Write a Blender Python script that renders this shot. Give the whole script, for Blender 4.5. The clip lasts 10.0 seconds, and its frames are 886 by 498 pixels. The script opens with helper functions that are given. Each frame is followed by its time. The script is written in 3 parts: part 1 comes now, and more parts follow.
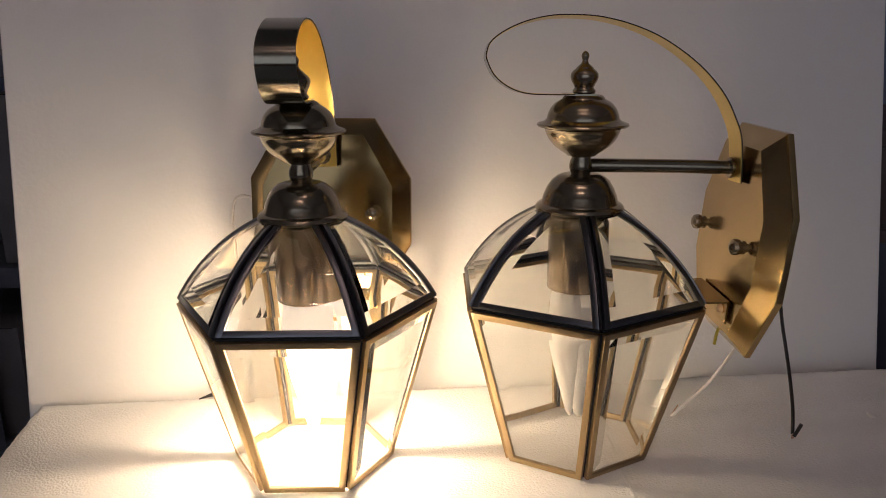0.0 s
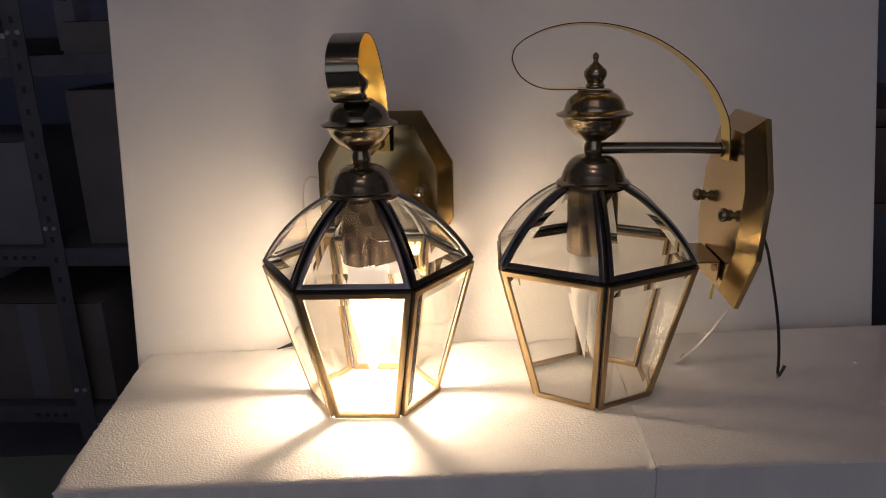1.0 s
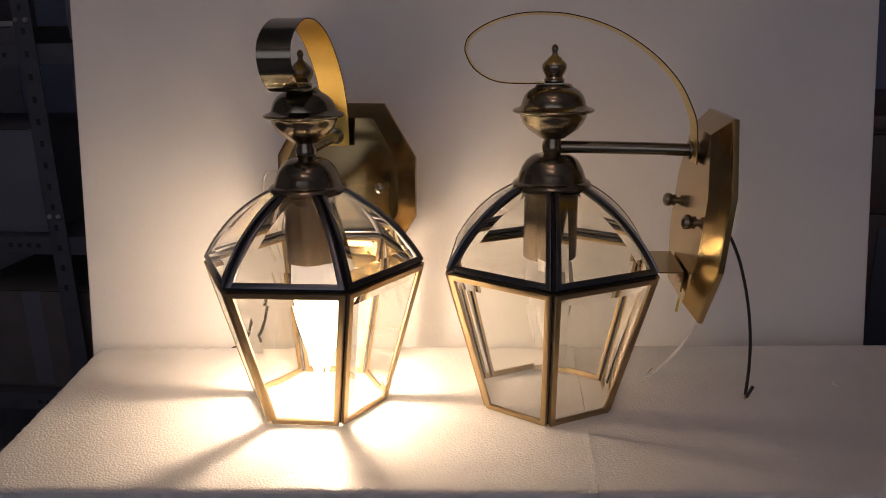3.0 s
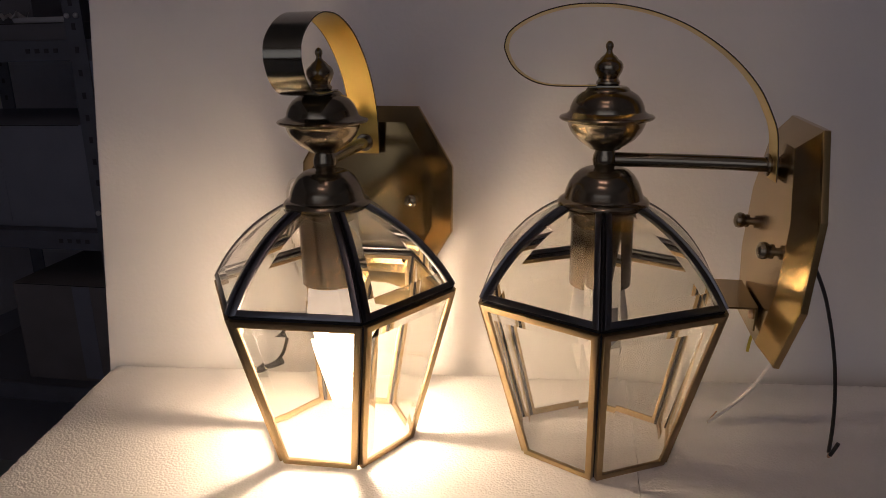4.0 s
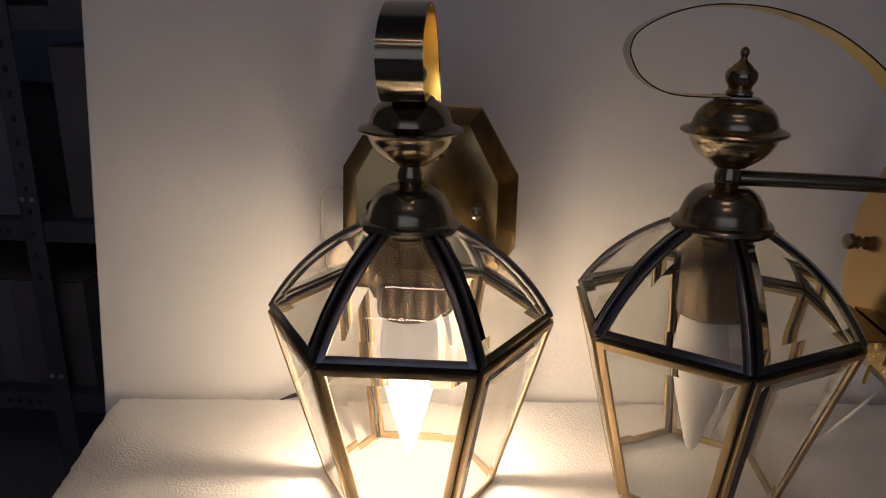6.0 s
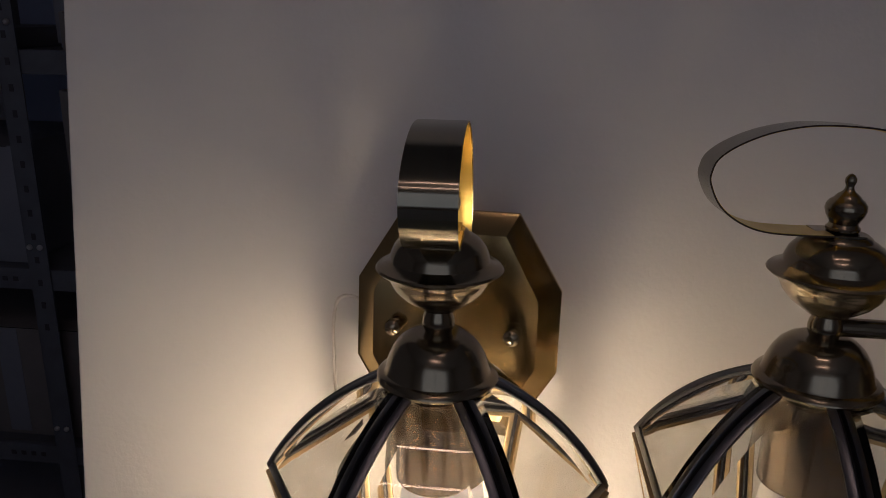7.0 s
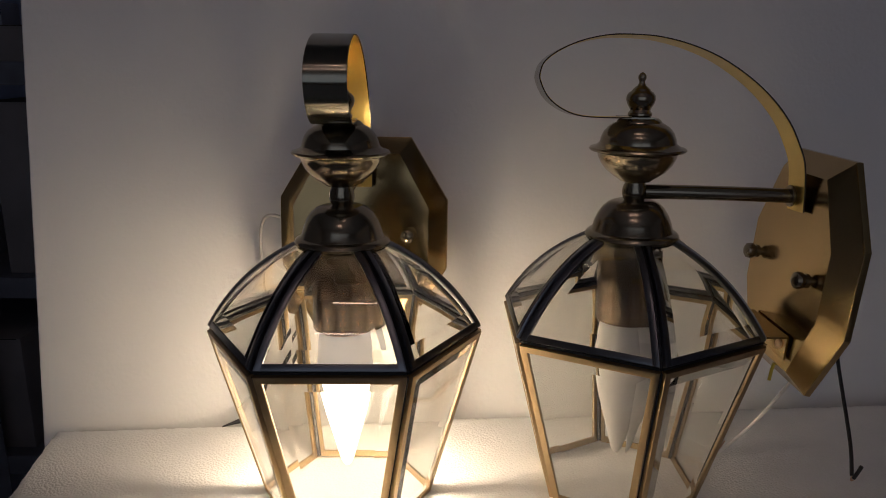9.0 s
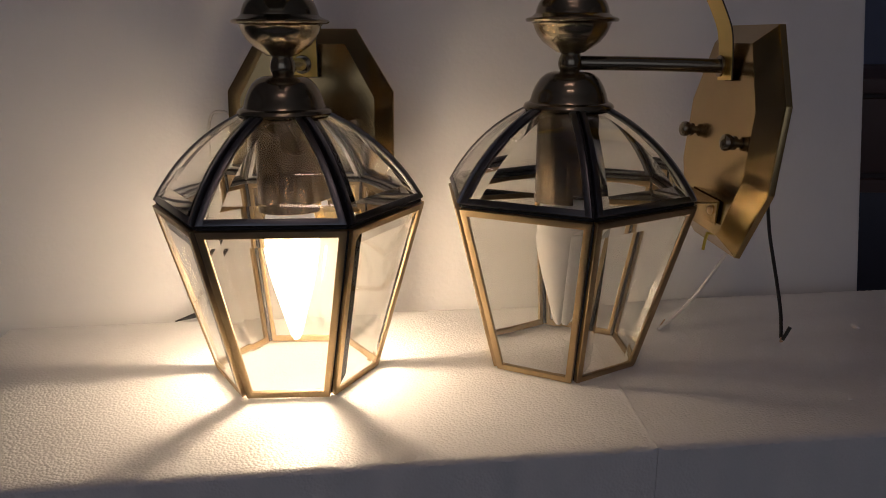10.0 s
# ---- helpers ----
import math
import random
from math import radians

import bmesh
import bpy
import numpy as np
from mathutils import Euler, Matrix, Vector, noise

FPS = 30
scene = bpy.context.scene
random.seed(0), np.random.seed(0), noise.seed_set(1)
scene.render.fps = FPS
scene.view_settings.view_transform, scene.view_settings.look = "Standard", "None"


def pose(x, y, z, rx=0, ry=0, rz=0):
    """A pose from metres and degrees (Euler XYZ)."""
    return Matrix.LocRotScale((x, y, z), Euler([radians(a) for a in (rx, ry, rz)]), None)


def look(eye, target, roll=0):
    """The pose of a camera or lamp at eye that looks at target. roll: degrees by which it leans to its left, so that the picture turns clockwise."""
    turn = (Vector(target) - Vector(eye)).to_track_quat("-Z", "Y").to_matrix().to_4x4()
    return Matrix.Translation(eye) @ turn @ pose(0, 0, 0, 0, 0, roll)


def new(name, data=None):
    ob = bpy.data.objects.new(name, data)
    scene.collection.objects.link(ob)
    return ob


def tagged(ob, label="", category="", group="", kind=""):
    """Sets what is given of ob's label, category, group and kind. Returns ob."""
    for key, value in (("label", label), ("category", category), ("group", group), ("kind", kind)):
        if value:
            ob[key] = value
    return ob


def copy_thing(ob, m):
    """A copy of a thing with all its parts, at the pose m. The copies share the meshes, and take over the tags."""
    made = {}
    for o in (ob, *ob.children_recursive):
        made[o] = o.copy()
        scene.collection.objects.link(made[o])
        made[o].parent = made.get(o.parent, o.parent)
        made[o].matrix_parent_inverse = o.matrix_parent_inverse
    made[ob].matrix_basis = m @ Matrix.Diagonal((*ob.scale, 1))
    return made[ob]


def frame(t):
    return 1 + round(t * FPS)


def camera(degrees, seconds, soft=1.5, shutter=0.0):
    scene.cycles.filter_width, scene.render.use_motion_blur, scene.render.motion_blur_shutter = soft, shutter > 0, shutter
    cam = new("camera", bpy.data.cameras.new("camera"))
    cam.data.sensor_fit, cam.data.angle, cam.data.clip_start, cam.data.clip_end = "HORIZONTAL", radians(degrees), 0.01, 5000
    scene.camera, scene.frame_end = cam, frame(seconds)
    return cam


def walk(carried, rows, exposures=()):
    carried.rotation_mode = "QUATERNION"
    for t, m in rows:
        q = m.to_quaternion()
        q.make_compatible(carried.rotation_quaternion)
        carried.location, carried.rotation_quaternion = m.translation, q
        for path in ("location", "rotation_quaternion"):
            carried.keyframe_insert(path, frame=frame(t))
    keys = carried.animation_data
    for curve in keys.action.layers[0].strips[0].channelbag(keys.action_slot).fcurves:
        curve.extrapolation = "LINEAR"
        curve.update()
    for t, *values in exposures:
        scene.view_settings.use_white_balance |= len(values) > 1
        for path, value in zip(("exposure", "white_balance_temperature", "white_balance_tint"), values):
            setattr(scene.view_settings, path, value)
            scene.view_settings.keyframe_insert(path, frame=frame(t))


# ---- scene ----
cam = camera(60.02, 10.0, soft=0.7)
# seconds, place in metres, yaw, pitch and roll in degrees
ROWS = [
    (0, 0.1620, -0.4909, 0.2941, 7.308, -15.218, 0.801),
    (0.5, 0.1806, -0.5478, 0.3085, 9.469, -16.321, 1.630),
    (1, 0.1889, -0.5979, 0.3132, 10.849, -16.422, 2.256),
    (1.5, 0.2013, -0.6018, 0.3176, 10.919, -16.405, 2.310),
    (2, 0.2190, -0.5846, 0.3087, 10.804, -16.625, 2.081),
    (2.2, 0.2193, -0.5827, 0.2957, 10.330, -16.071, 1.759),
    (3.3, 0.2659, -0.5278, 0.3041, 16.041, -16.371, 1.880),
    (3.5, 0.2752, -0.5109, 0.3014, 17.478, -16.248, 2.330),
    (4, 0.2446, -0.4739, 0.3023, 17.965, -16.717, 1.490),
    (4.5, 0.1821, -0.4614, 0.2989, 15.890, -17.353, 0.621),
    (5, 0.1428, -0.4699, 0.2883, 12.978, -18.330, -0.352),
    (5.5, 0.1448, -0.4736, 0.2959, 11.669, -19.341, -0.235),
    (6, 0.1082, -0.4345, 0.3147, 11.370, -18.622, -0.533),
    (6.2, 0.1018, -0.4093, 0.3238, 12.626, -17.523, -0.416),
    (7.3, 0.0776, -0.3234, 0.3587, 12.854, -17.079, -0.767),
    (7.5, 0.0779, -0.3146, 0.3581, 12.472, -17.439, -1.047),
    (8, 0.0895, -0.3440, 0.3464, 11.731, -17.997, -0.382),
    (8.5, 0.0915, -0.4193, 0.3220, 11.148, -16.872, -0.650),
    (9, 0.1274, -0.4675, 0.2989, 7.376, -14.466, -0.015),
    (9.5, 0.1533, -0.4898, 0.2479, 4.918, -14.682, 0.166),
    (10, 0.1500, -0.4958, 0.2317, 5.069, -15.953, 0.427),
]
EXPOSURES = [(0, 0.32, 6500, 14), (1, 0.05, 6500, 16), (2.2, -0.02, 6650, 20), (3.5, -0.12, 6700, 20), (4.5, -0.38, 6750, 20), (5, -0.41, 6550, 18), (6, -0.58, 6350, 16), (7.5, -0.57, 6200, 14), (8, -0.45, 6050, 12), (8.5, -0.53, 5950, 11), (9.5, -0.65, 6250, 14), (10, -0.58, 6400, 16)]
walk(cam, [(t, pose(x, y, z, 90 + pitch, roll, yaw)) for t, x, y, z, yaw, pitch, roll in ROWS], EXPOSURES)

# ---- world, window light, exposure ----
world = bpy.data.worlds.new("world")
world.use_nodes = True
scene.world = world
world.node_tree.nodes["Background"].inputs[0].default_value = (0.55, 0.62, 0.75, 1)
world.node_tree.nodes["Background"].inputs[1].default_value = 0.3
BULB_LOW, BULB_HIGH = 330.0, 38.0
WINDOW_POWER = 0.6


# ---- materials ----
def mat(name, color, rough=0.5, metal=0.0, var=0.0, scale=40.0, bump=0.0, bump_scale=200.0, **extra):
    m = bpy.data.materials.new(name)
    m.use_nodes = True
    nt = m.node_tree
    b = nt.nodes["Principled BSDF"]
    b.inputs["Base Color"].default_value = (*color, 1)
    b.inputs["Roughness"].default_value = rough
    b.inputs["Metallic"].default_value = metal
    for k, v in extra.items():
        b.inputs[k.replace("_", " ")].default_value = v
    tc = nt.nodes.new("ShaderNodeTexCoord")
    if var:
        n1 = nt.nodes.new("ShaderNodeTexNoise")
        n1.inputs["Scale"].default_value = scale
        n1.inputs["Detail"].default_value = 6
        nt.links.new(tc.outputs["Object"], n1.inputs["Vector"])
        mix = nt.nodes.new("ShaderNodeMix")
        mix.data_type = "RGBA"
        mix.inputs["A"].default_value = (*[c * (1 - var) for c in color], 1)
        mix.inputs["B"].default_value = (*[min(1, c * (1 + var)) for c in color], 1)
        nt.links.new(n1.outputs["Fac"], mix.inputs["Factor"])
        nt.links.new(mix.outputs["Result"], b.inputs["Base Color"])
        rr = nt.nodes.new("ShaderNodeMapRange")
        rr.inputs["To Min"].default_value = max(0.02, rough * (1 - var))
        rr.inputs["To Max"].default_value = min(1, rough * (1 + var))
        nt.links.new(n1.outputs["Fac"], rr.inputs["Value"])
        nt.links.new(rr.outputs["Result"], b.inputs["Roughness"])
    if bump:
        n2 = nt.nodes.new("ShaderNodeTexNoise")
        n2.inputs["Scale"].default_value = bump_scale
        n2.inputs["Detail"].default_value = 4
        nt.links.new(tc.outputs["Object"], n2.inputs["Vector"])
        bp = nt.nodes.new("ShaderNodeBump")
        bp.inputs["Strength"].default_value = bump
        bp.inputs["Distance"].default_value = 0.001
        nt.links.new(n2.outputs["Fac"], bp.inputs["Height"])
        nt.links.new(bp.outputs["Normal"], b.inputs["Normal"])
    return m


def brushed(name, color, rough, stretch, var=0.12, relief=0.015):
    """Brushed antique metal: fine scratches drawn out along one axis, with soft tarnish."""
    m = mat(name, color, rough, 1.0)
    nt = m.node_tree
    b = nt.nodes["Principled BSDF"]
    tc = nt.nodes.new("ShaderNodeTexCoord")
    mp = nt.nodes.new("ShaderNodeMapping")
    mp.inputs["Scale"].default_value = stretch
    n1 = nt.nodes.new("ShaderNodeTexNoise")
    n1.inputs["Scale"].default_value = 1.0
    n1.inputs["Detail"].default_value = 3
    n2 = nt.nodes.new("ShaderNodeTexNoise")
    n2.inputs["Scale"].default_value = 35.0
    n2.inputs["Detail"].default_value = 5
    nt.links.new(tc.outputs["Object"], mp.inputs["Vector"])
    nt.links.new(mp.outputs["Vector"], n1.inputs["Vector"])
    nt.links.new(tc.outputs["Object"], n2.inputs["Vector"])
    mix = nt.nodes.new("ShaderNodeMix")
    mix.data_type = "RGBA"
    mix.inputs["A"].default_value = (*[c * (1 - var) for c in color], 1)
    mix.inputs["B"].default_value = (*[min(1, c * (1 + var)) for c in color], 1)
    nt.links.new(n2.outputs["Fac"], mix.inputs["Factor"])
    nt.links.new(mix.outputs["Result"], b.inputs["Base Color"])
    rr = nt.nodes.new("ShaderNodeMapRange")
    rr.inputs["To Min"].default_value = rough * 0.82
    rr.inputs["To Max"].default_value = rough * 1.2
    nt.links.new(n1.outputs["Fac"], rr.inputs["Value"])
    nt.links.new(rr.outputs["Result"], b.inputs["Roughness"])
    bp = nt.nodes.new("ShaderNodeBump")
    bp.inputs["Strength"].default_value = relief
    bp.inputs["Distance"].default_value = 0.0004
    nt.links.new(n1.outputs["Fac"], bp.inputs["Height"])
    nt.links.new(bp.outputs["Normal"], b.inputs["Normal"])
    return m


def foam_material():
    """Expanded polystyrene: white beads pressed together, each a slightly domed cell."""
    m = mat("polystyrene", (0.82, 0.81, 0.80), 0.34)
    nt = m.node_tree
    b = nt.nodes["Principled BSDF"]
    tc = nt.nodes.new("ShaderNodeTexCoord")
    vo = nt.nodes.new("ShaderNodeTexVoronoi")
    vo.feature = "SMOOTH_F1"
    vo.inputs["Scale"].default_value = 560.0
    vo.inputs["Smoothness"].default_value = 0.25
    nt.links.new(tc.outputs["Object"], vo.inputs["Vector"])
    n2 = nt.nodes.new("ShaderNodeTexNoise")
    n2.inputs["Scale"].default_value = 28.0
    n2.inputs["Detail"].default_value = 5
    nt.links.new(tc.outputs["Object"], n2.inputs["Vector"])
    b1 = nt.nodes.new("ShaderNodeBump")
    b1.invert = True
    b1.inputs["Strength"].default_value = 0.54
    b1.inputs["Distance"].default_value = 0.0006
    nt.links.new(vo.outputs["Distance"], b1.inputs["Height"])
    b2 = nt.nodes.new("ShaderNodeBump")
    b2.inputs["Strength"].default_value = 0.12
    b2.inputs["Distance"].default_value = 0.003
    nt.links.new(n2.outputs["Fac"], b2.inputs["Height"])
    nt.links.new(b1.outputs["Normal"], b2.inputs["Normal"])
    nt.links.new(b2.outputs["Normal"], b.inputs["Normal"])
    mix = nt.nodes.new("ShaderNodeMix")
    mix.data_type = "RGBA"
    mix.inputs["A"].default_value = (0.76, 0.75, 0.74, 1)
    mix.inputs["B"].default_value = (0.87, 0.86, 0.85, 1)
    nt.links.new(n2.outputs["Fac"], mix.inputs["Factor"])
    nt.links.new(mix.outputs["Result"], b.inputs["Base Color"])
    return m


def emitter(name, color, strength, base=(0.85, 0.85, 0.83)):
    m = mat(name, base, 0.35)
    b = m.node_tree.nodes["Principled BSDF"]
    b.inputs["Emission Color"].default_value = (*color, 1)
    b.inputs["Emission Strength"].default_value = strength
    return m


BRASS_TURNED = brushed("turned_antique_brass", (0.295, 0.25, 0.178), 0.17, (18, 18, 18), relief=0.0)
tan = BRASS_TURNED.node_tree.nodes.new("ShaderNodeTangent")
tan.direction_type, tan.axis = "RADIAL", "Z"
BRASS_TURNED.node_tree.links.new(tan.outputs[0], BRASS_TURNED.node_tree.nodes["Principled BSDF"].inputs["Tangent"])
BRASS_TURNED.node_tree.nodes["Principled BSDF"].inputs["Metallic"].default_value = 0.92
BRASS_TURNED.node_tree.nodes["Principled BSDF"].inputs["Anisotropic"].default_value = 0.5
BRASS_SHEET = brushed("brushed_brass_sheet", (0.72, 0.535, 0.165), 0.32, (1200, 40, 1200))
BRASS_DARK = brushed("dark_brass_strip", (0.27, 0.245, 0.185), 0.16, (1200, 40, 1200))
BRASS_PLATE = brushed("brushed_brass_plate", (0.47, 0.335, 0.155), 0.18, (40, 60, 1500))
BRASS_CAME = brushed("brass_channel", (0.44, 0.325, 0.18), 0.36, (25, 25, 25), var=0.05, relief=0.0)
DARK_CAME = brushed("blackened_channel", (0.185, 0.185, 0.195), 0.32, (25, 25, 25), var=0.08, relief=0.0)
STRAP_EDGE = brushed("dark_strap_edge", (0.055, 0.045, 0.038), 0.45, (60, 60, 60), relief=0.0)
GAP = mat("dark_seam", (0.012, 0.010, 0.009), 0.7)
GLASS = mat("bevelled_glass", (0.98, 0.98, 0.955), 0.0, Transmission_Weight=1.0, IOR=1.5)
FOAM = foam_material()
BOARD = mat("white_foam_board", (0.80, 0.79, 0.78), 0.65, var=0.03, scale=14, bump=0.25, bump_scale=260)
BULB_WHITE = mat("white_bulb_plastic", (0.82, 0.81, 0.79), 0.38, var=0.03, scale=60)
BULB_LIT = emitter("glowing_diffuser", (1.0, 0.775, 0.515), BULB_LOW)
# faint glow added to the plastic base for the lamplight it catches
BASE_GLOW = emitter("bulb_base_added_glow", (1.0, 0.84, 0.66), 0.5)
nt = BULB_LIT.node_tree
tc, sep, ramp = nt.nodes.new("ShaderNodeTexCoord"), nt.nodes.new("ShaderNodeSeparateXYZ"), nt.nodes.new("ShaderNodeMapRange")
ramp.interpolation_type = "SMOOTHSTEP"
for key, value in (("From Min", 0.032), ("From Max", 0.062), ("To Min", BULB_LOW), ("To Max", BULB_HIGH)):
    ramp.inputs[key].default_value = value
nt.links.new(tc.outputs["Object"], sep.inputs["Vector"])
nt.links.new(sep.outputs["Z"], ramp.inputs["Value"])
nt.links.new(ramp.outputs["Result"], nt.nodes["Principled BSDF"].inputs["Emission Strength"])
WIRE_BLACK = mat("black_wire_insulation", (0.018, 0.016, 0.016), 0.4, var=0.2, scale=300)
WIRE_WHITE = mat("white_wire_insulation", (0.72, 0.69, 0.66), 0.45, var=0.1, scale=300)
WIRE_YELLOW = mat("yellow_green_wire_insulation", (0.6, 0.48, 0.06), 0.45, var=0.15, scale=300)
COPPER = mat("bare_copper_strand", (0.6, 0.42, 0.3), 0.35, 1.0)
BENCH = mat("grey_green_bench_top", (0.16, 0.20, 0.19), 0.5, var=0.15, scale=9, bump=0.1)
# Rack, cartons, north wall and floor: a hazy veil is lifted into their colours
RACK = mat("dark_grey_rack_steel", (0.12, 0.13, 0.16), 0.5, 0.0, var=0.3, scale=25)
# colour of the shade inside the rack's slots
SLOT_DARK = mat("slot_shade", (0.05, 0.05, 0.058), 0.7, var=0.2, scale=80)
CARTON = mat("brown_carton", (0.20, 0.187, 0.19), 0.8, var=0.25, scale=12)
PALE_BOX = mat("grey_box_card", (0.22, 0.235, 0.285), 0.75, var=0.2, scale=10)
BOLT = mat("zinc_plate", (0.62, 0.62, 0.64), 0.4, 0.6, var=0.15, scale=60)
TRAY = mat("grey_tray_plastic", (0.15, 0.15, 0.17), 0.5, var=0.1, scale=20)
PALE_BLUE = mat("pale_blue_card", (0.30, 0.34, 0.45), 0.6, var=0.1, scale=30)
PAPER = mat("white_paper", (0.78, 0.78, 0.80), 0.7, var=0.05, scale=40)
PANEL_BLUE = mat("blue_black_panel", (0.055, 0.06, 0.09), 0.4, var=0.2, scale=8)
DARK_WOOD = mat("dark_reddish_wood", (0.085, 0.05, 0.045), 0.5, var=0.35, scale=6)
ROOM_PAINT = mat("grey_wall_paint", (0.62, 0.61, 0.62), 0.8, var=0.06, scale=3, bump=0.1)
# darker, bluer paint than the other walls, lifted for the background haze
NORTH_PAINT = mat("blue_wall_paint_haze_lift", (0.28, 0.34, 0.50), 0.8, var=0.06, scale=3, bump=0.1)
ROOM_FLOOR = mat("dark_floor", (0.30, 0.31, 0.35), 0.6, var=0.2, scale=4)
# fill light of the assumed ceiling tubes, warm to suit the board
TUBE_FILL = emitter("assumed_tube_fill", (1.0, 0.71, 0.60), 17.0)
SKY_GLOW = emitter("window_daylight", (0.70, 0.82, 1.0), 0.4)


# ---- mesh helpers ----
def finish(bm, name, material, smooth=32):
    bmesh.ops.recalc_face_normals(bm, faces=bm.faces)
    me = bpy.data.meshes.new(name)
    bm.to_mesh(me)
    bm.free()
    me.materials.append(material)
    if smooth:
        me.polygons.foreach_set("use_smooth", [True] * len(me.polygons))
        me.set_sharp_from_angle(angle=radians(smooth))
    return me


def part(name, bm, material, parent=None, label="", smooth=32, at=None):
    ob = new(name, finish(bm, name, material, smooth))
    if parent is not None:
        ob.parent = parent
    if at is not None:
        ob.matrix_basis = at
    return tagged(ob, label)


def thing(name, label, category, m=Matrix(), group="", kind=""):
    ob = new(name)
    ob.empty_display_size = 0.02
    ob.matrix_basis = m
    return tagged(ob, label, category, group, kind)


def lathe(profile, n=56, closed=False):
    """A turned body from (radius, height) pairs round the z axis."""
    bm = bmesh.new()
    rings = []
    for r, z in profile:
        if r < 1e-5:
            rings.append([bm.verts.new((0, 0, z))])
        else:
            rings.append([bm.verts.new((r * math.cos(2 * math.pi * i / n), r * math.sin(2 * math.pi * i / n), z)) for i in range(n)])
    for a, b in zip(rings, rings[1:]):
        for i in range(n):
            j = (i + 1) % n
            q = [a[i % len(a)], a[j % len(a)], b[j % len(b)], b[i % len(b)]]
            q = list(dict.fromkeys(q))
            if len(q) > 2:
                bm.faces.new(q)
    for end in (rings[0], rings[-1]):
        if len(end) > 2:
            bm.faces.new(end)
    return bm


def curve_through(points, steps=8):
    """A smooth line through the points (Catmull-Rom)."""
    p = [Vector(q) for q in points]
    p = [p[0] * 2 - p[1], *p, p[-1] * 2 - p[-2]]
    out = []
    for i in range(1, len(p) - 2):
        a, b, c, d = p[i - 1:i + 3]
        for k in range(steps):
            t = k / steps
            out.append(0.5 * (2 * b + (c - a) * t + (2 * a - 5 * b + 4 * c - d) * t * t + (3 * b - a - 3 * c + d) * t ** 3))
    out.append(p[-2])
    return out


def tube(line, radius, n=10, end_radius=None):
    """A round rod or wire along a line of points."""
    bm = bmesh.new()
    rings, up = [], Vector((0.31, 0.2, 0.93)).normalized()
    for i, p in enumerate(line):
        d = (line[min(i + 1, len(line) - 1)] - line[max(i - 1, 0)]).normalized()
        s = d.cross(up).normalized()
        up = s.cross(d).normalized()
        r = radius if end_radius is None else radius + (end_radius - radius) * i / (len(line) - 1)
        rings.append([bm.verts.new(p + r * (math.cos(2 * math.pi * k / n) * s + math.sin(2 * math.pi * k / n) * up)) for k in range(n)])
    for a, b in zip(rings, rings[1:]):
        for k in range(n):
            bm.faces.new((a[k], a[(k + 1) % n], b[(k + 1) % n], b[k]))
    bm.faces.new(rings[0]), bm.faces.new(rings[-1])
    return bm


def box(x0, x1, y0, y1, z0, z1, bevel=0.0, segments=2):
    bm = bmesh.new()
    bmesh.ops.create_cube(bm, size=1, matrix=Matrix.LocRotScale(((x0 + x1) / 2, (y0 + y1) / 2, (z0 + z1) / 2), None, (x1 - x0, y1 - y0, z1 - z0)))
    if bevel:
        bmesh.ops.bevel(bm, geom=bm.edges[:], offset=bevel, segments=segments, affect="EDGES", profile=0.6)
    return bm


def sweep(rows, bevel=0.0):
    """A solid bar from cross sections, each a list of corner points in the same order."""
    bm = bmesh.new()
    rings = [[bm.verts.new(p) for p in row] for row in rows]
    n = len(rings[0])
    for a, b in zip(rings, rings[1:]):
        for k in range(n):
            bm.faces.new((a[k], a[(k + 1) % n], b[(k + 1) % n], b[k]))
    bm.faces.new(rings[0]), bm.faces.new(list(reversed(rings[-1])))
    bmesh.ops.recalc_face_normals(bm, faces=bm.faces)
    if bevel:
        sharp = [e for e in bm.edges if len(e.link_faces) == 2 and e.calc_face_angle(0) > 0.7]
        bmesh.ops.bevel(bm, geom=sharp, offset=bevel, segments=2, affect="EDGES", profile=0.6)
    return bm


def panel_frame(quad, outward, inset, thick):
    """A mitred frame of channel along the inside of a flat four-cornered panel."""
    q = [Vector(p) for p in quad]
    inner = []
    for i in range(4):
        a, b, c = q[i - 1], q[i], q[(i + 1) % 4]
        d0, d1 = (a - b).normalized(), (c - b).normalized()
        sin = d0.cross(d1).length
        inner.append(b + (d0 + d1) * inset / sin)
    n = Vector(outward).normalized() * thick / 2
    bm = bmesh.new()
    loops = [[bm.verts.new(p + o) for p in ps] for ps, o in ((q, n), (inner, n), (inner, -n), (q, -n))]
    for a, b in zip(loops, loops[1:] + loops[:1]):
        for i in range(4):
            j = (i + 1) % 4
            bm.faces.new((a[i], a[j], b[j], b[i]))
    bmesh.ops.recalc_face_normals(bm, faces=bm.faces)
    long_edges = [e for e in bm.edges if e.calc_face_angle(0) > 1.0]
    bmesh.ops.bevel(bm, geom=long_edges, offset=0.0007, segments=2, affect="EDGES", profile=0.6)
    return bm, inner


